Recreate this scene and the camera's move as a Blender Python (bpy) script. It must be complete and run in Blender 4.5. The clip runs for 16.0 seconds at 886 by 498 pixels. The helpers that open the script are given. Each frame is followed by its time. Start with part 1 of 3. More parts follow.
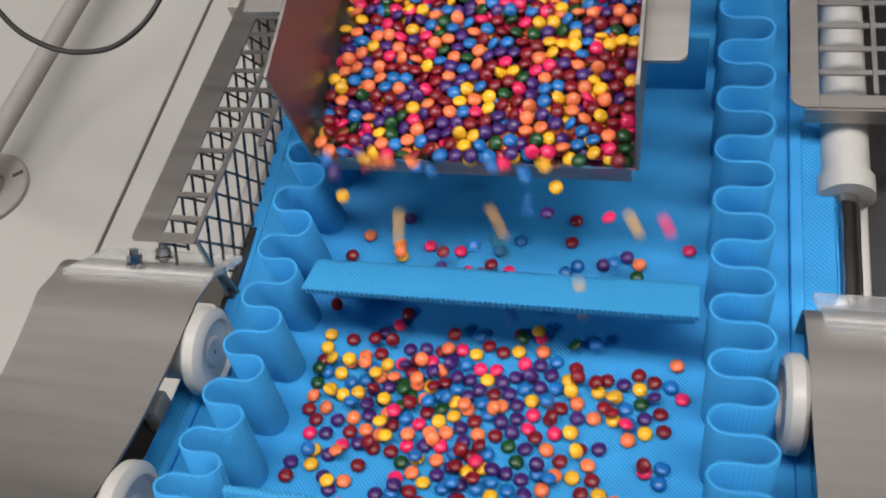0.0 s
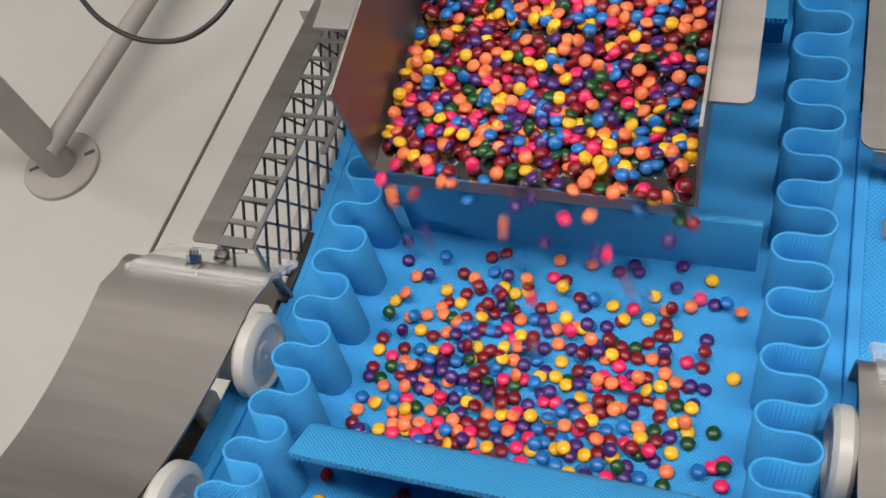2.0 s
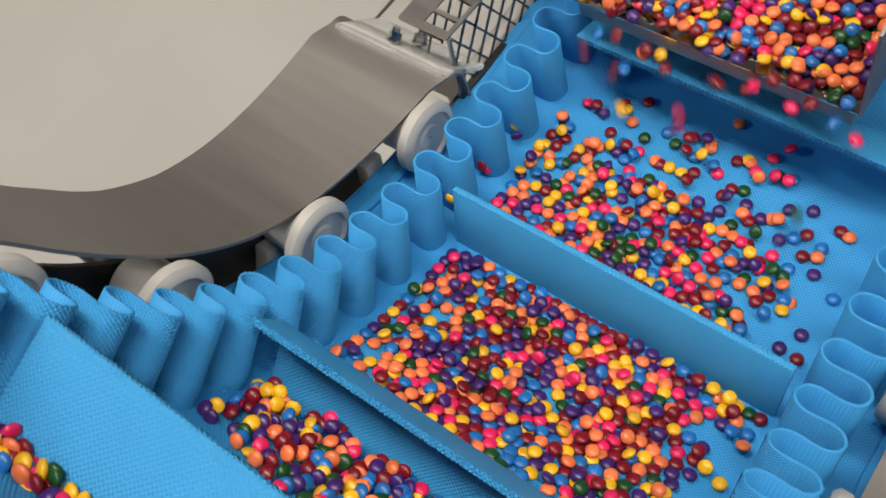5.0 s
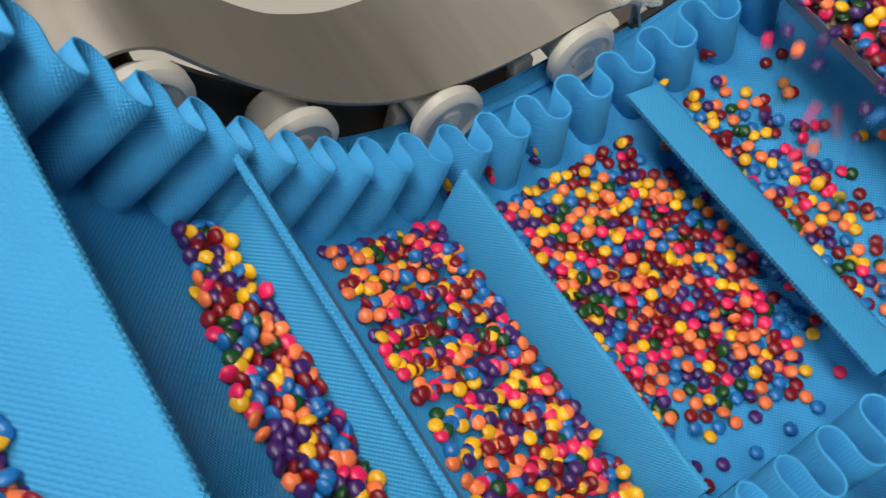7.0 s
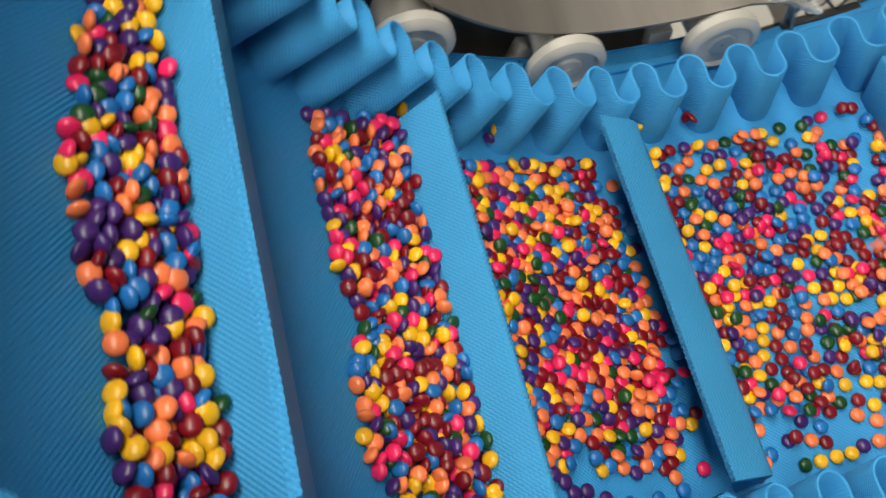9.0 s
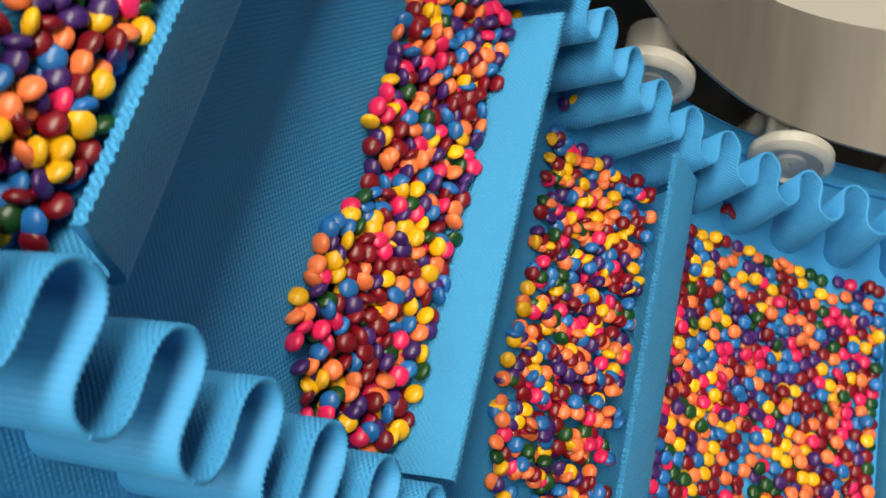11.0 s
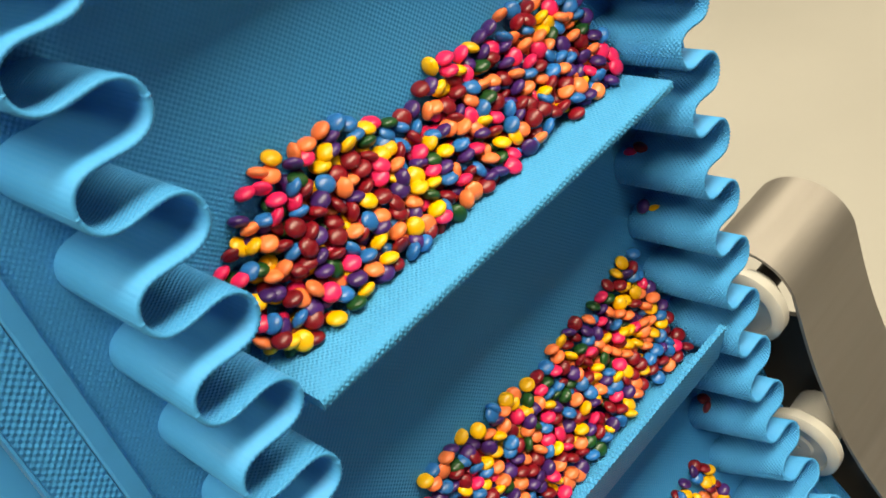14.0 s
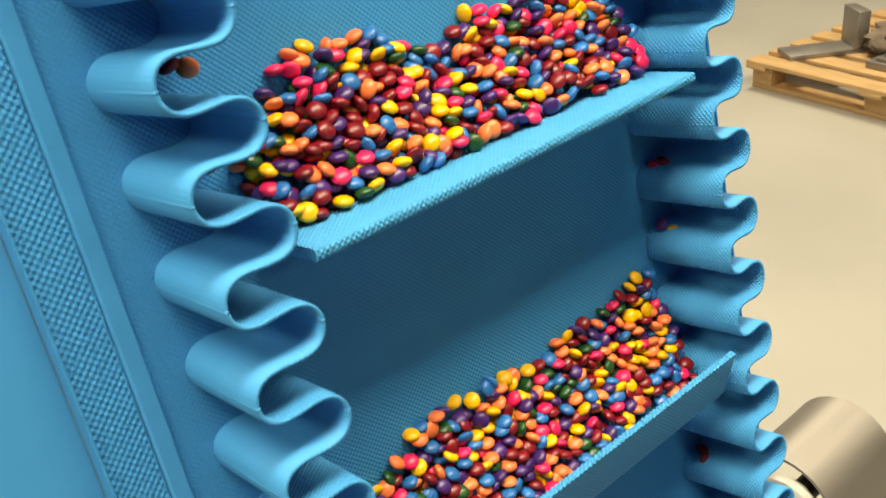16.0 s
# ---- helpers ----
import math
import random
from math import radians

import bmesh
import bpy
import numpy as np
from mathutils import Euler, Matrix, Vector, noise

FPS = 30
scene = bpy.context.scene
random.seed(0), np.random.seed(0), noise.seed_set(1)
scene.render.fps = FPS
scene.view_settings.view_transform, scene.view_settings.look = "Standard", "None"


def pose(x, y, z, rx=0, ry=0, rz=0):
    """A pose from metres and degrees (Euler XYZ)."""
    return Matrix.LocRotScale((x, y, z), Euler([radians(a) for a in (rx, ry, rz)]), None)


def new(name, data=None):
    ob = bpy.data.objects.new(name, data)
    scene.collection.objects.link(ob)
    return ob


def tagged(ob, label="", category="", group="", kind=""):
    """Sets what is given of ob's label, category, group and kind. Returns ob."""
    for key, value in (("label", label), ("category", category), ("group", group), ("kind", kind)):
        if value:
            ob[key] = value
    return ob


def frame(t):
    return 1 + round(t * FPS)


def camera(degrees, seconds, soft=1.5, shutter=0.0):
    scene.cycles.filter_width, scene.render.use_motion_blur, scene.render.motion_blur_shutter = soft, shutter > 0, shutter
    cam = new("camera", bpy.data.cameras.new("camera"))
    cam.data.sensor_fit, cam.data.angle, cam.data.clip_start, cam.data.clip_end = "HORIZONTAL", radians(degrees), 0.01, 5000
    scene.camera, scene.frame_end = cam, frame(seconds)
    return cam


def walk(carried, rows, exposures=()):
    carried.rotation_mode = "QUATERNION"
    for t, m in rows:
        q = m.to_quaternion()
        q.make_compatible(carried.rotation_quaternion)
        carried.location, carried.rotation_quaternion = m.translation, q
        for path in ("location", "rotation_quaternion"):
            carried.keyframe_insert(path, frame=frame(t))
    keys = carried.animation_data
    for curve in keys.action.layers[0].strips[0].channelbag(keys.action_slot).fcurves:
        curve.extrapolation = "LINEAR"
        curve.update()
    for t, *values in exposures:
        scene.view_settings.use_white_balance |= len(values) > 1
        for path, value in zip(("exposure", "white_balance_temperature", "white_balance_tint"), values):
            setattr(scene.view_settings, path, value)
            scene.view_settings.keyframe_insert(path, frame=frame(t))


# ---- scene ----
cam = camera(49.5, 16.0, soft=1.5, shutter=0.5)
walk(cam, [
    (0, pose(0.1334, -0.2841, 0.7770, 28.74, 9.92, 9.21)),
    (0.5, pose(0.1307, -0.2700, 0.7889, 29.40, 10.81, 11.05)),
    (1, pose(0.1341, -0.2721, 0.7889, 29.78, 11.62, 12.68)),
    (1.5, pose(0.1371, -0.2669, 0.7944, 29.38, 11.59, 13.84)),
    (2, pose(0.1361, -0.2588, 0.7942, 28.74, 11.22, 14.18)),
    (2.5, pose(0.1349, -0.2574, 0.7936, 27.58, 10.73, 14.96)),
    (3, pose(0.1509, -0.2674, 0.7972, 26.75, 10.13, 17.28)),
    (3.5, pose(0.1855, -0.2847, 0.8057, 25.59, 13.36, 23.98)),
    (5.8, pose(0.2053, -0.2964, 0.8818, 22.04, 13.01, 45.29)),
    (6, pose(0.1984, -0.2870, 0.8909, 21.15, 13.05, 49.03)),
    (6.5, pose(0.1991, -0.2758, 0.8962, 19.63, 13.30, 54.35)),
    (7, pose(0.2014, -0.2558, 0.8980, 19.64, 12.60, 56.71)),
    (7.5, pose(0.1973, -0.2533, 0.8977, 19.22, 9.94, 59.13)),
    (8, pose(0.2077, -0.2391, 0.9062, 18.92, 9.34, 62.32)),
    (8.5, pose(0.2212, -0.2361, 0.8981, 20.14, 10.36, 67.81)),
    (9, pose(0.2391, -0.2291, 0.8898, 20.97, 13.05, 75.62)),
    (9.5, pose(0.2556, -0.2189, 0.8877, 21.71, 14.29, 82.43)),
    (9.7, pose(0.2477, -0.2171, 0.8969, 20.75, 14.65, 83.74)),
    (11.8, pose(0.2794, -0.1796, 0.9213, 31.19, 12.94, 112.16)),
    (12, pose(0.2849, -0.1810, 0.9321, 31.32, 13.64, 112.02)),
    (12.5, pose(0.2826, -0.1691, 0.9657, 33.39, 11.91, 115.13)),
    (13, pose(0.2843, -0.1364, 0.9938, 37.68, 8.69, 122.43)),
    (13.5, pose(0.2943, -0.1140, 0.9939, 43.76, 8.77, 128.29)),
    (14, pose(0.3090, -0.0934, 0.9943, 48.12, 8.97, 131.54)),
    (14.5, pose(0.3311, -0.0618, 0.9978, 52.61, 8.98, 134.04)),
    (15, pose(0.3450, -0.0434, 1.0128, 55.93, 8.96, 135.55)),
    (15.5, pose(0.3593, -0.0573, 1.0108, 59.27, 7.02, 136.25)),
    (16, pose(0.3810, -0.0389, 1.0197, 61.65, 5.44, 137.91)),
], exposures=[(0, -0.28, 6050, 11), (3.5, -0.24, 6350, 11), (6, -0.39, 6450, 8), (9.5, -0.26, 6750, 5), (12, 0.0, 7450, 4), (14, 0.22, 8050, 2), (16, 0.39, 8450, 1)])

# ---- light ----
world = bpy.data.worlds.new("world")
scene.world = world
world.use_nodes = True
world.node_tree.nodes["Background"].inputs[0].default_value = (0.9, 0.92, 1.0, 1)
world.node_tree.nodes["Background"].inputs[1].default_value = 0.25


def rect_light(x, y, z, sx, sy, power):
    data = bpy.data.lights.new("ceiling_and_fill_light", "AREA")
    data.shape, data.size, data.size_y, data.energy = "RECTANGLE", sx, sy, power
    data.color = (1.0, 0.93, 0.84)
    ob = new("ceiling_and_fill_light", data)
    ob.matrix_world = pose(x, y, z)
    return ob


for lx in (-1.5, -0.1, 1.3):
    rect_light(lx, 0.26, 3.55, 1.38, 0.8, 72)
# unseen fill lamps, added to brighten the floor and the outer sidewall faces
for lx, ly, pw in ((-3.4, -2.6, 128), (-4.4, 1.2, 34), (3.6, -0.2, 95), (0.0, -4.8, 30), (0.0, 4.6, 34)):
    rect_light(lx, ly, 3.55, 1.2, 0.3, pw)

# ---- materials ----


def material(name, color, rough=0.5, metal=0.0, vary=0.06, scale=40.0, bump=0.1, bump_scale=300.0, coat=0.0, stretch=(1, 1, 1), obj_vary=0.0, spec=0.5):
    m = bpy.data.materials.new(name)
    m.use_nodes = True
    n, l = m.node_tree.nodes, m.node_tree.links
    b = n["Principled BSDF"]
    tc = n.new("ShaderNodeTexCoord")
    mp = n.new("ShaderNodeMapping")
    mp.inputs["Scale"].default_value = stretch
    l.new(tc.outputs["Object"], mp.inputs["Vector"])
    big = n.new("ShaderNodeTexNoise")
    big.inputs["Scale"].default_value, big.inputs["Detail"].default_value = scale, 4
    l.new(mp.outputs[0], big.inputs["Vector"])
    hsv = n.new("ShaderNodeHueSaturation")
    hsv.inputs["Color"].default_value = (*color, 1)
    ramp = n.new("ShaderNodeMapRange")
    ramp.inputs["From Min"].default_value, ramp.inputs["From Max"].default_value = 0.25, 0.75
    ramp.inputs["To Min"].default_value, ramp.inputs["To Max"].default_value = 1 - vary, 1 + vary
    l.new(big.outputs["Fac"], ramp.inputs["Value"])
    if obj_vary:
        info = n.new("ShaderNodeObjectInfo")
        r2 = n.new("ShaderNodeMapRange")
        r2.inputs["To Min"].default_value, r2.inputs["To Max"].default_value = 1 - obj_vary, 1 + obj_vary
        l.new(info.outputs["Random"], r2.inputs["Value"])
        mul = n.new("ShaderNodeMath")
        mul.operation = "MULTIPLY"
        l.new(ramp.outputs[0], mul.inputs[0])
        l.new(r2.outputs[0], mul.inputs[1])
        l.new(mul.outputs[0], hsv.inputs["Value"])
    else:
        l.new(ramp.outputs[0], hsv.inputs["Value"])
    l.new(hsv.outputs[0], b.inputs["Base Color"])
    rr = n.new("ShaderNodeMapRange")
    rr.inputs["To Min"].default_value, rr.inputs["To Max"].default_value = max(rough - 0.08, 0.02), min(rough + 0.08, 1)
    l.new(big.outputs["Fac"], rr.inputs["Value"])
    l.new(rr.outputs[0], b.inputs["Roughness"])
    b.inputs["Metallic"].default_value = metal
    b.inputs["Coat Weight"].default_value = coat
    b.inputs["Coat Roughness"].default_value = 0.22
    b.inputs["Specular IOR Level"].default_value = spec
    if bump:
        fine = n.new("ShaderNodeTexNoise")
        fine.inputs["Scale"].default_value, fine.inputs["Detail"].default_value = bump_scale, 3
        l.new(mp.outputs[0], fine.inputs["Vector"])
        bp = n.new("ShaderNodeBump")
        bp.inputs["Strength"].default_value, bp.inputs["Distance"].default_value = bump, 0.001
        l.new(fine.outputs["Fac"], bp.inputs["Height"])
        l.new(bp.outputs[0], b.inputs["Normal"])
    return m


def ribbed(name, color, pitch, rot, rough=0.45, strength=0.35, cross=True):
    """Moulded blue belt plastic with a fine woven impression."""
    m = material(name, color, rough, vary=0.06, scale=14, bump=0, spec=0.15)
    n, l = m.node_tree.nodes, m.node_tree.links
    tc = n.new("ShaderNodeTexCoord")
    mp = n.new("ShaderNodeMapping")
    mp.inputs["Rotation"].default_value = rot
    l.new(tc.outputs["UV"], mp.inputs["Vector"])
    heights = []
    for axis in ("X", "Y") if cross else ("X",):
        w = n.new("ShaderNodeTexWave")
        w.bands_direction = axis
        w.inputs["Scale"].default_value = 0.314 / pitch
        w.inputs["Distortion"].default_value = 0.3
        l.new(mp.outputs[0], w.inputs["Vector"])
        heights.append(w.outputs["Fac"])
    out = heights[0]
    if cross:
        add = n.new("ShaderNodeMath")
        add.operation = "ADD"
        l.new(heights[0], add.inputs[0])
        l.new(heights[1], add.inputs[1])
        out = add.outputs[0]
    bp = n.new("ShaderNodeBump")
    bp.inputs["Strength"].default_value, bp.inputs["Distance"].default_value = strength, 0.0006
    l.new(out, bp.inputs["Height"])
    l.new(bp.outputs[0], n["Principled BSDF"].inputs["Normal"])
    return m


BLUE = (0.038, 0.266, 0.58)
belt_mat = ribbed("blue_belt", BLUE, 0.0026, (0, 0, 0.79), strength=0.45)
weave_mat = ribbed("blue_coarse_weave", BLUE, 0.0033, (0, 0, 0.79), strength=0.7)
wall_mat = ribbed("blue_sidewall_woven", (0.044, 0.285, 0.61), 0.0023, (0, 0, 0.9), strength=0.8)
smooth_wall_mat = material("blue_sidewall_smooth", (0.044, 0.285, 0.61), 0.5, vary=0.05, scale=18, bump=0.08, bump_scale=700, spec=0.2)
cleat_mat = ribbed("blue_cleat", (0.050, 0.305, 0.61), 0.0026, (0, 0, 0.79), strength=0.65)
strip_mat = material("blue_wear_strip", (0.040, 0.275, 0.60), 0.4, bump=0.05, spec=0.35)
wire_mat = material("mesh_wire", (0.16, 0.15, 0.14), 0.28, 1.0, 0.15, 60, 0.1)
steel = material("brushed_steel", (0.345, 0.32, 0.30), 0.44, 1.0, 0.07, 6, 0.06, 240, stretch=(1, 14, 14))
guard_steel = material("satin_steel", (0.31, 0.287, 0.268), 0.55, 0.9, 0.08, 5, 0.08, 260, stretch=(1, 16, 16))
polished = material("polished_steel", (0.55, 0.53, 0.51), 0.14, 1.0, 0.05, 20, 0.02)
dull_steel = material("dull_steel", (0.33, 0.31, 0.295), 0.5, 0.85, 0.1, 12, 0.1)
grey_paint = material("grey_paint", (0.30, 0.27, 0.25), 0.45, 0.0, 0.08, 18, 0.1)
white_plastic = material("white_plastic", (0.42, 0.405, 0.375), 0.38, 0.0, 0.05, 20, 0.04)
black_rubber = material("black_rubber", (0.02, 0.018, 0.017), 0.5, 0.0, 0.2, 60, 0.1)
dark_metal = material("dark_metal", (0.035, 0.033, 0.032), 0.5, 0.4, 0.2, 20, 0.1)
floor_mat = material("epoxy_floor", (0.40, 0.385, 0.355), 0.45, 0.0, 0.07, 1.6, 0.06, 60)
# dark grey so the unseen walls and ceiling bounce little light into shade
plaster = material("low_bounce_wall", (0.20, 0.196, 0.188), 0.8, 0.0, 0.05, 2, 0.1, 60)
pine = material("pine_wood", (0.52, 0.33, 0.16), 0.65, 0.0, 0.2, 9, 0.2, 120, stretch=(1, 8, 8))
rag_mat = material("oily_rag", (0.16, 0.12, 0.09), 0.8, 0.0, 0.5, 14, 0.4, 90)
joint_mat = material("floor_joint", (0.07, 0.06, 0.05), 0.8, 0.0, 0.2, 30, 0.1)

acrylic = bpy.data.materials.new("clear_acrylic")
acrylic.use_nodes = True
ab = acrylic.node_tree.nodes["Principled BSDF"]
ab.inputs["Base Color"].default_value = (0.80, 0.81, 0.80, 1)
ab.inputs["Roughness"].default_value = 0.16
ab.inputs["Transmission Weight"].default_value = 0.82
ab.inputs["IOR"].default_value = 1.42

CANDY = {
    "yellow": (0.78, 0.41, 0.011), "orange": (0.76, 0.17, 0.055), "pink": (0.70, 0.014, 0.10), "red": (0.17, 0.003, 0.010),
    "purple": (0.045, 0.012, 0.12), "blue": (0.012, 0.13, 0.40), "green": (0.008, 0.055, 0.012),
}
candy_mats = {k: material("candy_shell_" + k, c, 0.34, 0.0, 0.12, 130, 0.06, 500, coat=0.12, obj_vary=0.16, spec=0.4) for k, c in CANDY.items()}

# ---- mesh helpers ----


def link(name, bm, mat, parent=None, label="", smooth=True, sharp=35):
    me = bpy.data.meshes.new(name)
    bmesh.ops.recalc_face_normals(bm, faces=bm.faces)
    if smooth:
        for f in bm.faces:
            f.smooth = True
        for e in bm.edges:
            if len(e.link_faces) == 2 and e.calc_face_angle(0) > radians(sharp):
                e.smooth = False
    bm.to_mesh(me)
    bm.free()
    me.materials.append(mat)
    ob = new(name, me)
    if parent:
        ob.parent = parent
    if label:
        ob["label"] = label
    return ob


def part(name, bm, mat, parent, label=""):
    return link(name, bm, mat, parent, label)


def box(bm, x0, x1, y0, y1, z0, z1, m=None, bevel=0.0):
    r = bmesh.ops.create_cube(bm, size=1.0)
    vs = r["verts"]
    for v in vs:
        v.co = Vector((x0 + (v.co.x + 0.5) * (x1 - x0), y0 + (v.co.y + 0.5) * (y1 - y0), z0 + (v.co.z + 0.5) * (z1 - z0)))
    if bevel:
        es = list({e for v in vs for e in v.link_edges})
        vs = [v for v in bmesh.ops.bevel(bm, geom=es, offset=bevel, segments=2, profile=0.5, affect="EDGES")["verts"]] or vs
    if m:
        for v in {v for v in vs}:
            v.co = m @ v.co
    return bm


def rod(bm, a, b, r, n=16, r2=None):
    a, b = Vector(a), Vector(b)
    m = Matrix.Translation((a + b) / 2) @ (b - a).to_track_quat("Z", "Y").to_matrix().to_4x4()
    bmesh.ops.create_cone(bm, cap_ends=True, segments=n, radius1=r, radius2=r if r2 is None else r2, depth=(b - a).length, matrix=m)
    return bm


def lathe(bm, prof, n=28, axis="X", at=(0, 0, 0)):
    """A closed ring profile of (along, radius) turned about an axis."""
    rings = []
    for k in range(n):
        a = 2 * math.pi * k / n
        ring = []
        for u, r in prof:
            p = (u, r * math.cos(a), r * math.sin(a)) if axis == "X" else (r * math.cos(a), r * math.sin(a), u)
            ring.append(bm.verts.new(Vector(p) + Vector(at)))
        rings.append(ring)
    q = len(prof)
    for k in range(n):
        for j in range(q):
            bm.faces.new((rings[k][j], rings[k][(j + 1) % q], rings[(k + 1) % n][(j + 1) % q], rings[(k + 1) % n][j]))
    return bm


def thing(name, label, category, kind="", group="", at=None):
    ob = new(name)
    if at is not None:
        ob.matrix_world = at
    return tagged(ob, label, category, group, kind)


# ---- the belt's line: level, then a bend up to a steep climb ----
KNOT_S = (-0.45, -0.3, -0.2, -0.1, 0.0, 0.1, 0.2, 0.3, 0.4, 0.5, 0.65, 0.9)
KNOT_K = (0.0, 0.07, 0.26, 0.54, 1.25, 1.49, 2.83, 2.12, 2.83, 1.48, 0.32, 0.0)
SPEED, PITCH, FIRST_CLEAT, FOLD = 0.0819, 0.2566, -0.0606, 0.0531
GRID = np.arange(-0.45, 0.9001, 0.005)
_k = np.interp(GRID, KNOT_S, KNOT_K)
ANGLE = np.concatenate([[0], np.cumsum((_k[1:] + _k[:-1]) / 2 * 0.005)])
_m = (ANGLE[1:] + ANGLE[:-1]) / 2
LINE_Y = np.concatenate([[0.45], 0.45 - np.cumsum(np.cos(_m) * 0.005)])
LINE_Z = np.concatenate([[0], np.cumsum(np.sin(_m) * 0.005)])


def along(s):
    """y, z and slope of the belt's surface at s metres along it."""
    a = float(np.interp(s, GRID, ANGLE))
    y = float(np.interp(s, GRID, LINE_Y)) - min(s + 0.45, 0) - max(s - 0.9, 0) * math.cos(ANGLE[-1])
    z = float(np.interp(s, GRID, LINE_Z)) + max(s - 0.9, 0) * math.sin(ANGLE[-1])
    return y, z, a


def belt_pose(s):
    y, z, a = along(s)
    return pose(0, y, z, -math.degrees(a))


def on_belt(s, x, h):
    y, z, a = along(s)
    return Vector((x, y + h * math.sin(a), z + h * math.cos(a)))


def swept(bm, prof, s0, s1, ds=0.02):
    """A closed profile of (x, h) carried along the belt's line."""
    n = max(2, int(round((s1 - s0) / ds)) + 1)
    rings = [[bm.verts.new(on_belt(s0 + (s1 - s0) * i / (n - 1), x, h)) for x, h in prof] for i in range(n)]
    q = len(prof)
    for i in range(n - 1):
        for j in range(q):
            bm.faces.new((rings[i][j], rings[i][(j + 1) % q], rings[i + 1][(j + 1) % q], rings[i + 1][j]))
    bm.faces.new(rings[0])
    bm.faces.new(rings[-1])
    lay_uv(bm, {v: (x + h, s0 + (s1 - s0) * i / (n - 1)) for i, ring in enumerate(rings) for v, (x, h) in zip(ring, prof)})
    return bm


def lay_uv(bm, where):
    """Give each corner the surface coordinates (metres) kept for its vertex."""
    uv = bm.loops.layers.uv.verify()
    for f in bm.faces:
        for lp in f.loops:
            lp[uv].uv = where[lp.vert]


def rect(x0, x1, h0, h1):
    return [(x0, h0), (x1, h0), (x1, h1), (x0, h1)]


MOVES = []
STEPS = [0.8 * i for i in range(21)]


def rides(ob, s0):
    MOVES.append((ob, [(t, belt_pose(s0 + SPEED * t)) for t in STEPS]))


# ---- setting ----
FLOOR_Z = -0.50
bm = bmesh.new()
box(bm, -7, 7, -7, 7, FLOOR_Z - 0.2, FLOOR_Z)
tagged(link("floor", bm, floor_mat), "cream grey epoxy factory floor", "floor", kind="structure")
# ceiling and walls are an unseen shell, darkened to deepen the shade
bm = bmesh.new()
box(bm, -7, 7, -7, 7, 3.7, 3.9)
tagged(link("ceiling", bm, plaster), "unseen dark grey factory ceiling, kept dark to limit bounced light", "ceiling", kind="structure")
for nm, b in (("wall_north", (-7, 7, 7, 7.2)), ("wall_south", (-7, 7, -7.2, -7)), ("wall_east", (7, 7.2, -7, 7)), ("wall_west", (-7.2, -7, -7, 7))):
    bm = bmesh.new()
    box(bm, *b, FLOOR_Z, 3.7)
    tagged(link(nm, bm, plaster), "plain unseen dark grey factory wall, kept dark to limit bounced light", "wall", kind="structure")
bm = bmesh.new()
box(bm, -0.0028, 0.0028, -1.2, 4.0, FLOOR_Z + 0.0005, FLOOR_Z + 0.0025, Matrix.Translation((-0.812, 0, 0)) @ Matrix.Rotation(-0.0885, 4, "Z"))
tagged(link("trim", bm, joint_mat), "thin dark joint line in the floor", "floor joint", kind="structure")

# ---- conveyor belt ----
belt = thing("conveyor_belt", "bright blue sidewall conveyor belt with cross cleats, running up a bend", "conveyor belt")
bm = bmesh.new()
swept(bm, rect(-0.2523, 0.2368, -0.004, 0.0), -2.4, 3.0)
part("belt_sheet", bm, belt_mat, belt, "blue fabric-textured belt base")


def fold_mesh(name, side, first):
    """Half a fold of the corrugated wall, from crest to crest, standing on the belt."""
    a, mid, high, th, n = (0.0203, 0.1903, 0.0784, 0.0013, 44) if side < 0 else (0.0238, 0.1924, 0.0784, 0.0013, 44)
    pts = []
    for i in range(n + 1):
        q = 0.5 * i / n + (0 if first else 0.5)
        x = mid - a * math.cos(2 * math.pi * q)
        y = -(FOLD * (q - (0.25 if first else 0.75)) + 0.0052 * math.sin(4 * math.pi * q))
        pts.append(Vector((x, y)))
    bm = bmesh.new()
    cols, where, run = [], {}, 0.0
    for i, p in enumerate(pts):
        d = (pts[min(i + 1, n)] - pts[max(i - 1, 0)]).normalized()
        nr = Vector((d.y, -d.x))
        if i in (0, n):
            nr = Vector((math.copysign(1, nr.x), 0))
        o, q = p + nr * th, p - nr * th
        run += (p - pts[i - 1]).length if i else 0.0
        top = high - 0.0011 * (i % 2)
        cols.append([bm.verts.new((side * c.x, c.y, h)) for c, h in ((o, -0.001), (o, top - 0.0006), (p, top), (q, top - 0.0006), (q, -0.001))])
        for v in cols[-1]:
            where[v] = (run, v.co.z)
    for i in range(n):
        for j in range(4):
            f = bm.faces.new((cols[i][j], cols[i][j + 1], cols[i + 1][j + 1], cols[i + 1][j]))
            f.material_index = 0 if j == 0 else 1
    lay_uv(bm, where)
    me = bpy.data.meshes.new(name)
    bmesh.ops.recalc_face_normals(bm, faces=bm.faces)
    for f in bm.faces:
        f.smooth = True
    bm.to_mesh(me)
    bm.free()
    me.materials.append(wall_mat)          # woven impression on the side towards the candy
    me.materials.append(smooth_wall_mat)   # smooth back
    return me


for side in (-1, 1):
    for first in (True, False):
        me = fold_mesh("sidewall_fold", side, first)
        for k in range(-38, 31):
            ob = new("sidewall_fold", me)
            ob.parent = belt
            rides(ob, -0.2483 + 0.0028 * (side + 1) + (k + (0.25 if first else 0.75)) * FOLD)


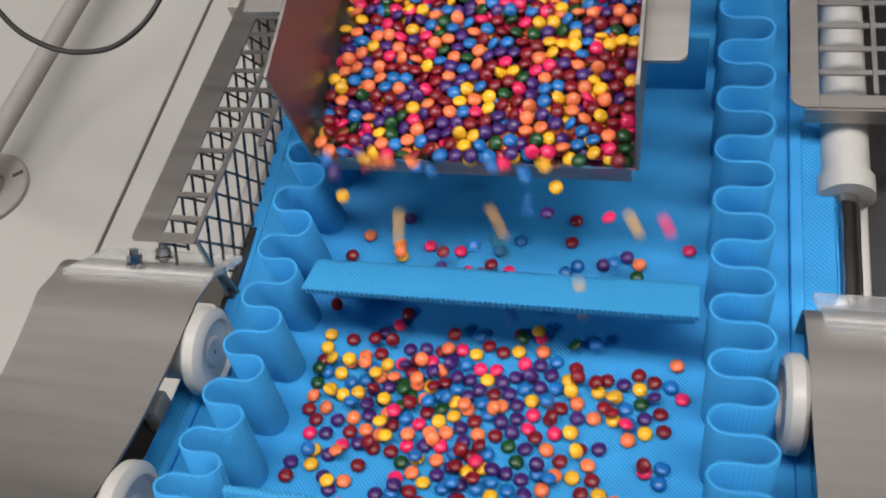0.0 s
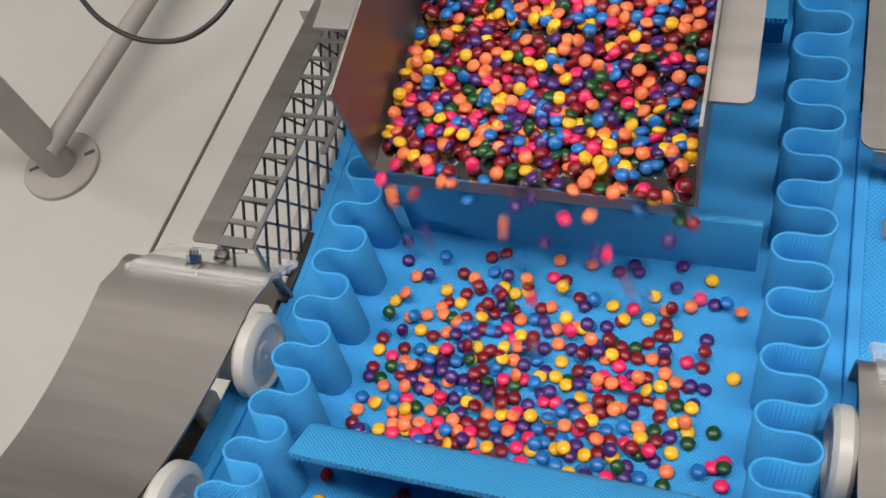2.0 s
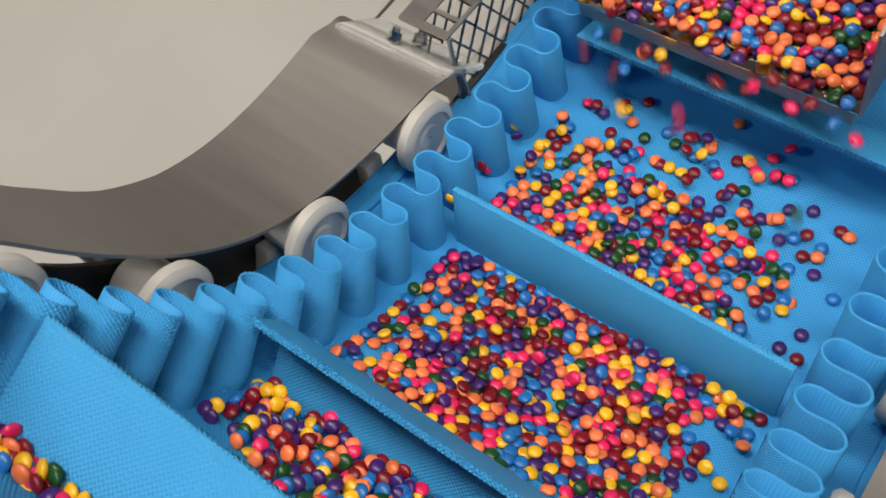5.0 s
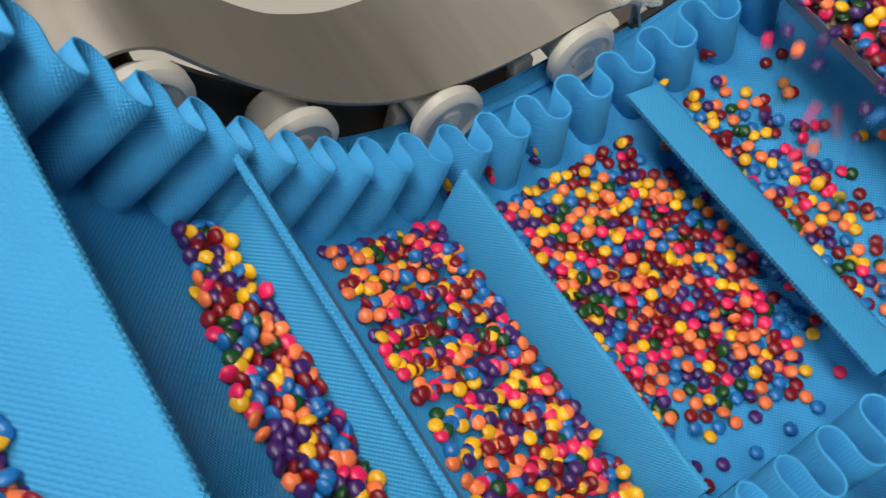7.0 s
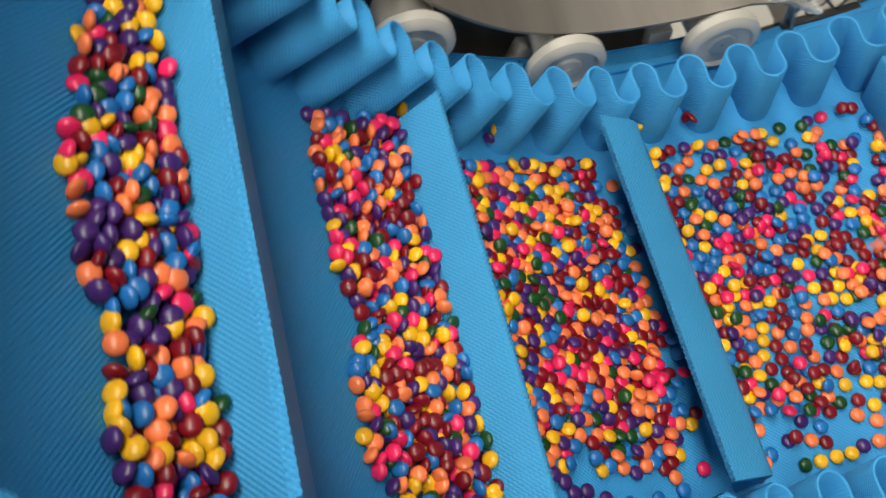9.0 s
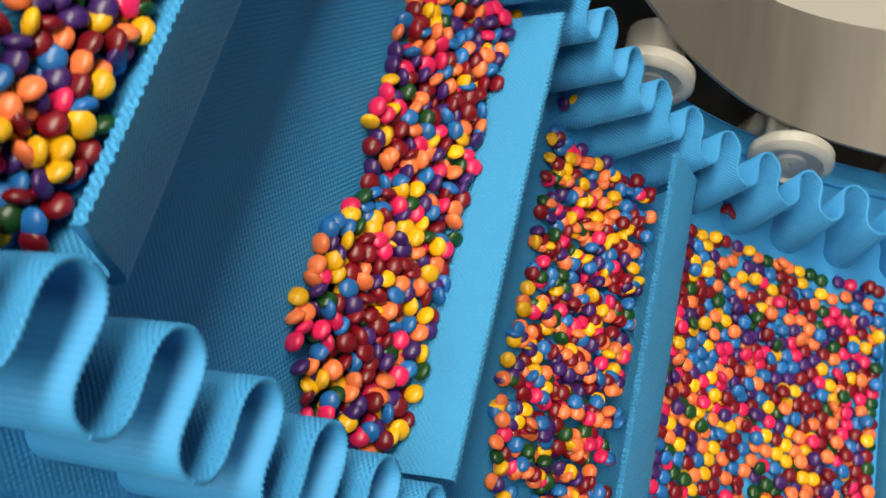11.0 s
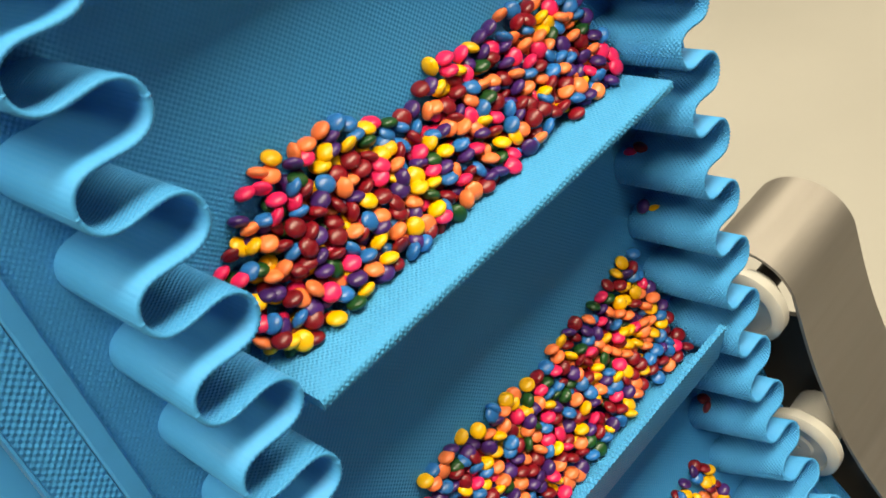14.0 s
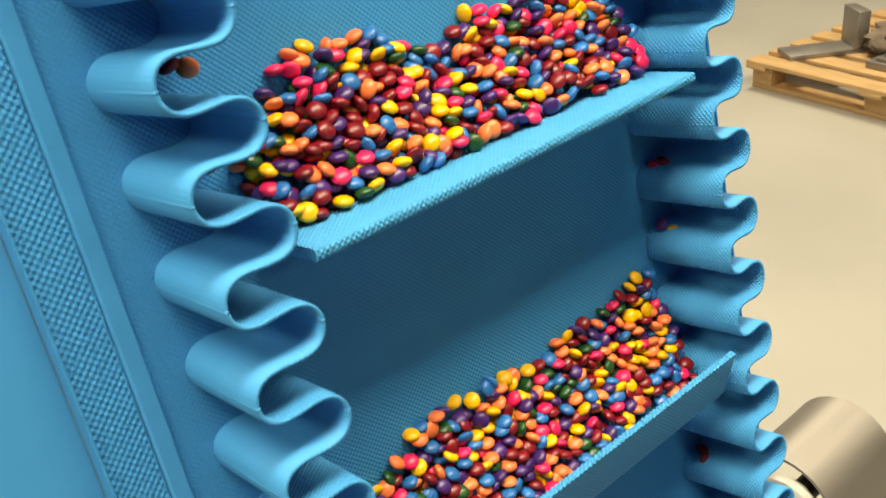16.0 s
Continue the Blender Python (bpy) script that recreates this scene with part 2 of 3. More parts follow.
def cleat_mesh(hooked):
    bm = bmesh.new()
    w = 0.1606
    if hooked:
        prof = [(0.006, -0.002), (0.006, 0.0500), (0.0035, 0.0585), (-0.003, 0.0640), (-0.0400, 0.0795), (-0.0405, 0.0735), (-0.006, 0.0590), (-0.001, 0.0550), (-0.0005, 0.0480), (-0.0005, -0.002)]
    else:
        prof = [(0.0045, -0.002), (0.0035, 0.0735), (0.0025, 0.0745), (-0.0025, 0.0745), (-0.0035, 0.0735), (-0.0045, -0.002)]
    edge = max(z for y, z in prof) - 0.0065 if hooked else max(z for y, z in prof) - 0.0015
    cut = 150
    ends = []
    for i in range(cut + 1):
        tooth = 0.0011 * (i % 2)
        ends.append([bm.verts.new((w * (2 * i / cut - 1), y + (tooth if hooked and z > edge else 0), z - (tooth if not hooked and z > edge else 0))) for y, z in prof])
    q = len(prof)
    for i in range(cut):
        for j in range(q):
            bm.faces.new((ends[i][j], ends[i][(j + 1) % q], ends[i + 1][(j + 1) % q], ends[i + 1][j]))
    bm.faces.new(ends[0])
    bm.faces.new(ends[-1])
    run = [0.0]
    for (y0, z0), (y1, z1) in zip(prof, prof[1:]):
        run.append(run[-1] + math.hypot(y1 - y0, z1 - z0))
    lay_uv(bm, {v: (v.co.x, r) for ring in ends for v, r in zip(ring, run)})
    bmesh.ops.triangulate(bm, faces=[f for f in bm.faces if len(f.verts) > 4])
    return bm


plain = hooked = None
for k in range(-9, 7):
    if k % 2 == 0:
        if hooked is None:
            ob = hooked = link("cleat", cleat_mesh(True), cleat_mat, belt, "blue cross cleat with a bent-over lip", sharp=50)
        else:
            ob = hooked.copy()
            scene.collection.objects.link(ob)
    else:
        if plain is None:
            ob = plain = link("cleat", cleat_mesh(False), cleat_mat, belt, "straight upright blue cross cleat", sharp=50)
        else:
            ob = plain.copy()
            scene.collection.objects.link(ob)
    rides(ob, FIRST_CLEAT + k * PITCH)

# ---- conveyor frame ----
frame_ob = thing("conveyor_bed", "steel conveyor bed with blue wear strips under the belt", "conveyor")
# (side, inner and outer edge of guide, outer edge of strip, first s of strip, depth of rail)
for side, g0, g1, w1, first_s, deep in ((-1, 0.2526, 0.2615, 0.278, -0.02, -0.16), (1, 0.2372, 0.2485, 0.2755, -0.33, -0.30)):
    bm = bmesh.new()
    lo, hi = sorted((side * g0, side * g1))
    swept(bm, [(lo, -0.01), (hi, -0.01), (hi, 0.0035), (hi - 0.0012, 0.0048), (lo + 0.0012, 0.0048), (lo, 0.0035)], first_s, 3.0)
    part("edge_guide", bm, strip_mat, frame_ob, "smooth raised blue edge guide")
    bm = bmesh.new()
    lo, hi = sorted((side * (g1 + 0.0004), side * w1))
    swept(bm, rect(lo, hi, -0.01, 0.001), first_s, 3.0)
    part("wear_strip", bm, weave_mat, frame_ob, "blue wear strip with a woven impression")
    bm = bmesh.new()
    lo, hi = sorted((side * (w1 + 0.0003), side * (w1 + 0.0017)))
    swept(bm, rect(lo, hi, -0.012, 0.0026), first_s, 3.0)
    part("edge_lip", bm, strip_mat, frame_ob, "thin upright blue lip")
    bm = bmesh.new()
    lo, hi = sorted((side * (w1 - 0.009), side * (w1 - 0.001)))
    swept(bm, rect(lo, hi, deep, -0.0125), -2.2, 3.0)
    part("side_rail", bm, strip_mat if side > 0 else dull_steel, frame_ob)
bm = bmesh.new()
swept(bm, rect(0.2775, 0.385, -0.020, -0.014), 0.70, 3.0)
part("side_flange", bm, smooth_wall_mat, frame_ob, "smooth blue side flange")
bm = bmesh.new()
swept(bm, rect(-0.2650, -0.2527, -0.004, 0.0), -0.75, -0.0205)
part("belt_margin_strip", bm, strip_mat, frame_ob, "flush blue strip beside the belt")
bm = bmesh.new()
box(bm, -0.300, -0.2795, 0.06, 1.6, -0.12, -0.022, bevel=0.002)
part("frame_beam", bm, dull_steel, frame_ob, "grey steel side beam")
bm = bmesh.new()
swept(bm, rect(-0.26, 0.26, -0.15, -0.14), -2.2, 3.0)
part("slide_bed", bm, strip_mat, frame_ob)
for x in (-0.26, 0.26):
    for y in (1.3, 0.45):
        bm = bmesh.new()
        box(bm, x - 0.02, x + 0.02, y - 0.02, y + 0.02, FLOOR_Z, -0.14, bevel=0.003)
        part("leg", bm, dull_steel, frame_ob)

# ---- guards over the belt's edge ----


def sheet(bm, line, x0, x1, th=0.003, narrow=0.0):
    """A bent sheet: a line of (y, z) spread from x0 to x1, its x0 edge drawn in by narrow on the way."""
    n = len(line)
    outer = []
    for i, (y, z) in enumerate(line):
        a, b = line[max(i - 1, 0)], line[min(i + 1, n - 1)]
        d = Vector((b[0] - a[0], b[1] - a[1])).normalized()
        outer.append((y + d.y * th, z - d.x * th))
    edge = [x0 + narrow * min(max((i - 8) / 18, 0), 1) for i in range(n)]
    rings = [[bm.verts.new((x, *p)) for x, p in ((edge[i], line[i]), (x1, line[i]), (x1, outer[i]), (edge[i], outer[i]))] for i in range(n)]
    for i in range(n - 1):
        for j in range(4):
            bm.faces.new((rings[i][j], rings[i][(j + 1) % 4], rings[i + 1][(j + 1) % 4], rings[i + 1][j]))
    bm.faces.new(rings[0])
    bm.faces.new(rings[-1])
    return bm


def guard_height(s):
    return 0.066 + 0.012 * min(max((s - 0.28) / 0.15, 0), 1)


def guard_line():
    line = [(0.056, -0.02), (0.056, 0.048)]
    for i in range(1, 7):
        a = radians(90 * i / 6)
        line.append((0.036 + 0.020 * math.cos(a), 0.048 + 0.020 * math.sin(a)))
    s = 0.0
    while s < 0.56:
        p = on_belt(s, 0, guard_height(s))
        if p.y < 0.03:
            line.append((p.y, p.z))
        s += 0.02
    y, z, a = along(0.56)
    p = on_belt(0.56, 0, guard_height(0.56))
    r = 0.048
    cy, cz = p.y - r * math.sin(a), p.z - r * math.cos(a)
    for i in range(1, 15):
        b = math.pi / 2 - a + radians(150) * i / 14
        line.append((cy + r * math.cos(b), cz + r * math.sin(b)))
    return line


for side in (-1, 1):
    g = thing("edge_guard", "curved brushed stainless sheet guard over the belt edge rollers", "machine guard", group="edge guards")
    x0, x1 = sorted((side * (0.255 if side < 0 else 0.240), side * (0.408 if side < 0 else 0.43)))
    part("guard_sheet", sheet(bmesh.new(), guard_line(), x0, x1, narrow=0.040 if side < 0 else 0.0), guard_steel, g)
    tilt_m = Matrix.Translation((0, 0.0312, 0.0830)) @ Matrix.Rotation(radians(-46.5), 4, "X")
    bm = bmesh.new()
    lo, hi = sorted((side * 0.2526, side * 0.3916))
    box(bm, lo, hi, 0.0, 0.0775, -0.003, 0.003, tilt_m, 0.0008)
    pane = part("clear_cover", bm, acrylic, g, "clear acrylic cover plate")
    pane.visible_shadow = False
    for bx, by in ((0.330, 0.020), (0.316, 0.046)):
        bm = bmesh.new()
        rod(bm, tilt_m @ Vector((side * bx, by, -0.006)), tilt_m @ Vector((side * bx, by, 0.020)), 0.0042)
        rod(bm, tilt_m @ Vector((side * bx, by, 0.0052)), tilt_m @ Vector((side * bx, by, 0.0075)), 0.0085)
        rod(bm, tilt_m @ Vector((side * bx, by, 0.0078)), tilt_m @ Vector((side * bx, by, 0.0150)), 0.0068, 6)
        part("bolt", bm, polished, g, "small chrome bolt and nut")

# ---- edge rollers ----
for side in (-1, 1):
    for s in (0.03, 0.20, 0.385, 0.56):
        deep = 0.044 if s < 0.5 else 0.018
        p = on_belt(s, side * (0.243 if side < 0 else 0.232), 0.0385)
        w = thing("edge_roller", "white plastic edge roller pressing on the belt margin", "roller", group="edge rollers", at=Matrix.Translation(p))
        bm = bmesh.new()
        lathe(bm, [(-0.006, 0.002), (-0.006, 0.012), (-0.004, 0.014), (-0.005, 0.027), (-0.009, 0.029), (-0.009, 0.034), (-0.005, 0.038), (0.004, 0.038), (0.008, 0.034), (0.009, 0.029), (0.005, 0.027), (0.004, 0.014), (0.006, 0.012), (0.006, 0.002)])
        part("wheel", bm, white_plastic, w)
        bm = bmesh.new()
        lathe(bm, [(0.012, 0.012), (0.012, 0.023), (0.016, 0.026), (deep, 0.026), (deep, 0.012)] if side > 0 else [(-0.012, 0.012), (-0.012, 0.023), (-0.016, 0.026), (-deep, 0.026), (-deep, 0.012)])
        part("hub", bm, white_plastic, w, "greyish white hub")
        bm = bmesh.new()
        rod(bm, (side * 0.0065, 0, 0), (side * 0.12, 0, 0), 0.0115)
        part("axle", bm, dark_metal, w)

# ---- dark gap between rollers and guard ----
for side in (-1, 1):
    # added plate whose dark colour stands for the shade in this gap
    g = thing("roller_gap_plate", "dark plate standing for the shaded gap behind the edge rollers", "machine part", group="roller carriers")
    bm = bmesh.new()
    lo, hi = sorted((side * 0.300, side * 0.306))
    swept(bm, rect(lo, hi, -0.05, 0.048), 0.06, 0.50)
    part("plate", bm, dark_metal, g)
    for s in (0.07, 0.215):
        bm = bmesh.new()
        lo, hi = sorted((side * 0.283, side * 0.299))
        box(bm, lo, hi, -0.012, 0.012, -0.02, 0.012, belt_pose(s), 0.002)
        part("spacer", bm, white_plastic, g, "small pale spacer block")

# ---- vibrating feed pan ----


def plate_with_corner(bm, x0, x1, y0, y1, z0, z1, corner, r, m):
    """A flat plate whose corner ("x0" or "x1" side, at y0) is rounded."""
    pts = [(x1, y1), (x0, y1)]
    for sx in (0, 1):
        cx = (x0 + r) if sx == 0 else (x1 - r)
        if (corner == "x0") == (sx == 0):
            for i in range(7):
                a = radians((180 if sx == 0 else 270) + 15 * i)
                pts.append((cx + r * math.cos(a), y0 + r + r * math.sin(a)))
        else:
            pts.append((x0 if sx == 0 else x1, y0))
    lo = [bm.verts.new(m @ Vector((x, y, z0))) for x, y in pts]
    hi = [bm.verts.new(m @ Vector((x, y, z1))) for x, y in pts]
    bm.faces.new(lo)
    bm.faces.new(hi)
    for i in range(len(pts)):
        j = (i + 1) % len(pts)
        bm.faces.new((lo[i], lo[j], hi[j], hi[i]))
    return bm



LIP_Y, LIP_Z, PAN_SLOPE = 0.135, 0.130, 0.06
pan = thing("feed_pan", "stainless vibrating feed pan full of candy, open at its lip", "feeder")
pan_m = Matrix.Translation((0, LIP_Y, LIP_Z)) @ Matrix.Rotation(math.atan(PAN_SLOPE), 4, "X")
bm = bmesh.new()
box(bm, -0.162, 0.106, 0, 1.1, -0.003, 0.0, pan_m)
part("pan_floor", bm, polished, pan)
bm = bmesh.new()
box(bm, -0.158, 0.103, 0.0005, 0.007, -0.024, -0.0035, pan_m, 0.001)
part("lip_stiffener", bm, steel, pan)
for x0, x1 in ((-0.165, -0.1625), (0.1065, 0.109)):
    bm = bmesh.new()
    box(bm, x0, x1, 0, 1.1, -0.004, 0.115, pan_m)
    part("side_wall", bm, steel, pan)
bm = bmesh.new()
plate_with_corner(bm, 0.1095, 0.140, 0.035, 1.1, 0.090, 0.0935, "x1", 0.008, pan_m)
part("flange", bm, steel, pan)
bm = bmesh.new()
box(bm, -0.196, -0.1655, 0.06, 1.1, 0.1115, 0.115, pan_m)
part("flange", bm, steel, pan)

# ---- perforated covers along the level stretch ----
cover = thing("perforated_cover", "bent stainless cover with rectangular cut-outs and a diamond mesh side", "machine guard", group="perforated covers")
y0, y1, zt, step = 0.060, 0.95, 0.100, 0.0268
tip = Matrix.Translation((0, 0.06, zt)) @ Matrix.Rotation(-0.145, 4, "X") @ Matrix.Translation((0, -0.06, -zt))
bm = bmesh.new()
plate_with_corner(bm, -0.3245, -0.2975, y0, y1, zt - 0.002, zt, "x0", 0.004, tip)
part("rim", bm, steel, cover)
bm = bmesh.new()
box(bm, -0.2973, -0.2632, y0, y0 + 0.010, zt - 0.002, zt, tip)
part("end_band", bm, steel, cover)
for q in (-0.2655, -0.2375):
    bm = bmesh.new()
    box(bm, q - 0.0024, q + 0.0024, y0 + 0.0102 if q < -0.25 else 0.176, y1, zt - 0.002, zt, tip)
    part("long_bar", bm, steel, cover)
for i in range(33):
    y = 0.087 + i * step
    bm = bmesh.new()
    box(bm, -0.2973, -0.2681, y - 0.0024, y + 0.0024, zt - 0.002, zt, tip)
    if y > 0.17:
        box(bm, -0.2629, -0.2401, y - 0.0024, y + 0.0024, zt - 0.002, zt, tip)
    part("bar", bm, steel, cover)
# diamond mesh hanging from both sides of the slots
for px_, low, lean_y in ((-0.2645, 0.085, 0.052), (-0.2990, 0.050, 0.0306)):
    for i in range(34):
        for lean in (-1, 1):
            ya = y0 + 0.004 + i * step - (lean_y if lean > 0 else 0.0)
            za, zb = zt - 0.0035, zt - low
            yb = ya + lean * lean_y
            first_y = y0 + 0.003
            if max(ya, yb) <= first_y + 0.004:
                continue
            if ya < first_y:
                k_ = (first_y - ya) / (yb - ya)
                ya, za = first_y, za + (zb - za) * k_
            if yb < first_y:
                k_ = (first_y - ya) / (yb - ya)
                yb, zb = first_y, za + (zb - za) * k_
            bm = bmesh.new()
            x = px_ - 0.0009 * lean
            rod(bm, tip @ Vector((x, ya, za)), tip @ Vector((x, yb, zb)), 0.0014, 6)
            part("strand", bm, wire_mat, cover, "slanting strand of the steel mesh")
bm = bmesh.new()
box(bm, -0.2660, -0.2580, y0 + 0.002, y1, zt - 0.089, zt - 0.085, tip)
part("bottom_bar", bm, dark_metal, cover, "dark bottom edge of the mesh")
bm = bmesh.new()
box(bm, -0.2645, -0.2615, y0 + 0.0015, y0 + 0.0055, zt - 0.0845, zt - 0.0025, tip)
part("end_bar", bm, steel, cover)

cover = thing("perforated_cover", "flat stainless cover with a grid of square cut-outs", "machine guard", group="perforated covers")
y0, y1, zt = 0.258, 1.10, 0.050
flat = Matrix.Identity(4)
bm = bmesh.new()
plate_with_corner(bm, 0.233, 0.257, y0, y1, zt - 0.002, zt, "x0", 0.012, flat)
part("rim", bm, steel, cover)
bm = bmesh.new()
plate_with_corner(bm, 0.345, 0.40, y0, y1, zt - 0.002, zt, "x1", 0.012, flat)
part("rim", bm, steel, cover)
bm = bmesh.new()
box(bm, 0.2575, 0.3445, y0, y0 + 0.014, zt - 0.002, zt)
part("end_band", bm, steel, cover)
bm = bmesh.new()
box(bm, 0.245, 0.388, y0 - 0.0025, y0 - 0.0005, zt - 0.020, zt - 0.001)
part("folded_edge", bm, steel, cover)
for i in range(1, 31):
    bm = bmesh.new()
    y = y0 + 0.012 + i * 0.027
    box(bm, 0.2575, 0.3445, y - 0.0027, y + 0.0027, zt - 0.002, zt)
    part("bar", bm, steel, cover)
bm = bmesh.new()
box(bm, 0.302, 0.306, y0 + 0.0145, y1, zt + 0.0002, zt + 0.0018)
part("long_bar", bm, steel, cover)

support = thing("cover_support", "grey steel post holding the perforated cover", "post")
bm = bmesh.new()
box(bm, -0.352, -0.302, 0.385, 0.43, FLOOR_Z, 0.035, bevel=0.004)
part("post", bm, grey_paint, support)
bm = bmesh.new()
box(bm, -0.362, -0.292, 0.372, 0.445, FLOOR_Z + 0.0005, FLOOR_Z + 0.012)
part("foot_plate", bm, grey_paint, support)

# ---- lift cylinder beside the belt ----
cyl = thing("lift_cylinder", "chrome rod with a pale plastic cylinder head beside the belt", "pneumatic cylinder")
bm = bmesh.new()
rod(bm, (0.286, 0.06, 0.0), (0.286, 0.1955, 0.0), 0.011)
part("piston_rod", bm, polished, cyl)
bm = bmesh.new()
rod(bm, (0.286, 0.196, 0.0), (0.286, 0.215, 0.0), 0.025)
rod(bm, (0.286, 0.2155, 0.0), (0.286, 0.42, 0.0), 0.021)
part("cylinder_head", bm, white_plastic, cyl)
bm = bmesh.new()
rod(bm, (0.290, 0.4205, -0.005), (0.290, 0.8, -0.005), 0.03)
part("barrel", bm, steel, cyl)
bed = thing("machine_bed", "dark steel machine bed under the cylinder", "machine bed")
bm = bmesh.new()
box(bm, 0.285, 0.60, 0.06, 1.3, -0.09, -0.075)
part("tray", bm, dark_metal, bed)
for x in (0.30, 0.585):
    bm = bmesh.new()
    box(bm, x - 0.012, x + 0.012, 0.06, 1.3, -0.0745, -0.035, bevel=0.003)
    part("rail", bm, dull_steel, bed)
for x in (0.32, 0.57):
    for y in (0.15, 1.2):
        bm = bmesh.new()
        box(bm, x - 0.02, x + 0.02, y - 0.02, y + 0.02, FLOOR_Z, -0.0905)
        part("leg", bm, dull_steel, bed)

# ---- stand on the floor and its cable ----
stand = thing("pipe_stand", "grey painted pipe stand with a round floor flange", "stand")
fx, fy = -1.03, 0.445
bm = bmesh.new()
lathe(bm, [(FLOOR_Z, 0.001), (FLOOR_Z, 0.072), (FLOOR_Z + 0.008, 0.072), (FLOOR_Z + 0.010, 0.070), (FLOOR_Z + 0.010, 0.001)], 40, "Z", (fx, fy, 0))
flange = part("flange", bm, grey_paint, stand)
for dx, dy in ((-0.048, -0.016), (0.048, 0.030)):
    bm = bmesh.new()
    box(bm, -0.010, 0.010, -0.0035, 0.0035, FLOOR_Z + 0.0102, FLOOR_Z + 0.0115, Matrix.Translation((fx + dx, fy + dy, 0)) @ Matrix.Rotation(0.6, 4, "Z"), 0.0004)
    part("bolt_slot", bm, joint_mat, flange, "dark slotted hole")
bm = bmesh.new()
rod(bm, (fx, fy, FLOOR_Z + 0.010), (fx, fy, 0.9), 0.030, 28)
part("post", bm, grey_paint, stand)
bm = bmesh.new()
rod(bm, (-1.012, 0.43, FLOOR_Z + 0.07), (-0.80, 1.95, FLOOR_Z + 0.07), 0.018, 24)
part("foot_rail", bm, grey_paint, stand)
bm = bmesh.new()
rod(bm, (-0.80, 1.95, FLOOR_Z), (-0.80, 1.95, 0.9), 0.030, 28)
part("post", bm, grey_paint, stand)

cu = bpy.data.curves.new("cable", "CURVE")
cu.dimensions, cu.bevel_depth, cu.bevel_resolution, cu.resolution_u = "3D", 0.0040, 4, 10
sp = cu.splines.new("BEZIER")
knots = ((-1.03, 0.72, -0.02), (-0.842, 0.556, -0.145), (-0.764, 0.504, -0.165), (-0.677, 0.490, -0.174), (-0.613, 0.510, -0.165), (-0.566, 0.583, -0.14), (-0.52, 0.76, -0.05), (-0.40, 0.98, 0.02))
sp.bezier_points.add(len(knots) - 1)
for bp_, c in zip(sp.bezier_points, knots):
    bp_.co, bp_.handle_left_type, bp_.handle_right_type = c, "AUTO", "AUTO"
cu.materials.append(black_rubber)
tagged(new("cable", cu), "black rubber cable hanging in a loop", "cable")

# ---- pallet with machine parts ----
pal_m = Matrix.Translation((-3.25, -2.27, FLOOR_Z)) @ Matrix.Rotation(radians(83), 4, "Z")
pallet = thing("pallet", "light pine shipping pallet standing on the floor", "pallet", at=pal_m)
for j in range(3):
    bm = bmesh.new()
    box(bm, 0, 1.2, 0.05 + j * 0.40, 0.15 + j * 0.40, 0.0, 0.018, bevel=0.002)
    part("bottom_board", bm, pine, pallet)
    for i in range(3):
        bm = bmesh.new()
        box(bm, i * 0.55, i * 0.55 + 0.10, 0.05 + j * 0.40, 0.15 + j * 0.40, 0.0185, 0.098, bevel=0.003)
        part("block", bm, pine, pallet)
for i in range(3):
    bm = bmesh.new()
    box(bm, i * 0.55, i * 0.55 + 0.10, 0.0, 1.0, 0.0985, 0.116, bevel=0.002)
    part("stringer_board", bm, pine, pallet)
for j in range(7):
    bm = bmesh.new()
    box(bm, 0, 1.2, j * 0.149, j * 0.149 + 0.10, 0.1165, 0.135, bevel=0.002)
    part("deck_board", bm, pine, pallet)
br = thing("angle_bracket", "thick grey steel angle bracket lying on the pallet", "bracket", at=pal_m @ Matrix.Translation((0.10, 0.12, 0.1355)) @ Matrix.Rotation(radians(60), 4, "Z"))
bm = bmesh.new()
box(bm, 0, 0.34, -0.07, 0.07, 0, 0.022, bevel=0.004)
part("foot_plate", bm, dull_steel, br)
bm = bmesh.new()
box(bm, 0.286, 0.34, -0.07, 0.07, 0.0225, 0.18, bevel=0.004)
up = part("upright_plate", bm, dull_steel, br)
bm = bmesh.new()
rod(bm, (0.3165, 0, 0.11), (0.3175, 0, 0.11), 0.014)
part("hole", bm, joint_mat, up, "round dark hole")
for i, (x, y, sx, sy) in enumerate(((0.44, 0.20, 0.36, 0.20), (0.86, 0.26, 0.28, 0.22))):
    bm = bmesh.new()
    box(bm, 0, sx, 0, sy, 0, 0.03, bevel=0.005)
    for q in range(3):
        box(bm, 0.03, sx - 0.03, 0.02 + q * 0.06, 0.045 + q * 0.06, 0.0305, 0.045, bevel=0.003)
    ob = link("machine_plate", bm, dull_steel)
    ob.matrix_world = pal_m @ Matrix.Translation((x, y, 0.1355))
    tagged(ob, "grey machined steel plate lying on the pallet", "machine part", group="parts on the pallet")
for i, (x, y, r, sq) in enumerate(((0.46, 0.46, 0.15, 0.5), (0.72, 0.52, 0.19, 0.75), (0.98, 0.62, 0.17, 0.6))):
    bm = bmesh.new()
    bmesh.ops.create_icosphere(bm, subdivisions=4, radius=r)
    for v in bm.verts:
        d = 1 + 0.45 * noise.noise(v.co * 14 + Vector((i * 7.1, 0, 0))) + 0.2 * noise.noise(v.co * 34)
        v.co *= d
        v.co.z = max(v.co.z * sq, -0.06)
    ob = link("rag", bm, rag_mat)
    ob.matrix_world = pal_m @ Matrix.Translation((x, y, 0.196))
    tagged(ob, "crumpled brown oily rag on the pallet", "rag", group="rags on the pallet")

# ---- candy ----
rng = np.random.default_rng(7)
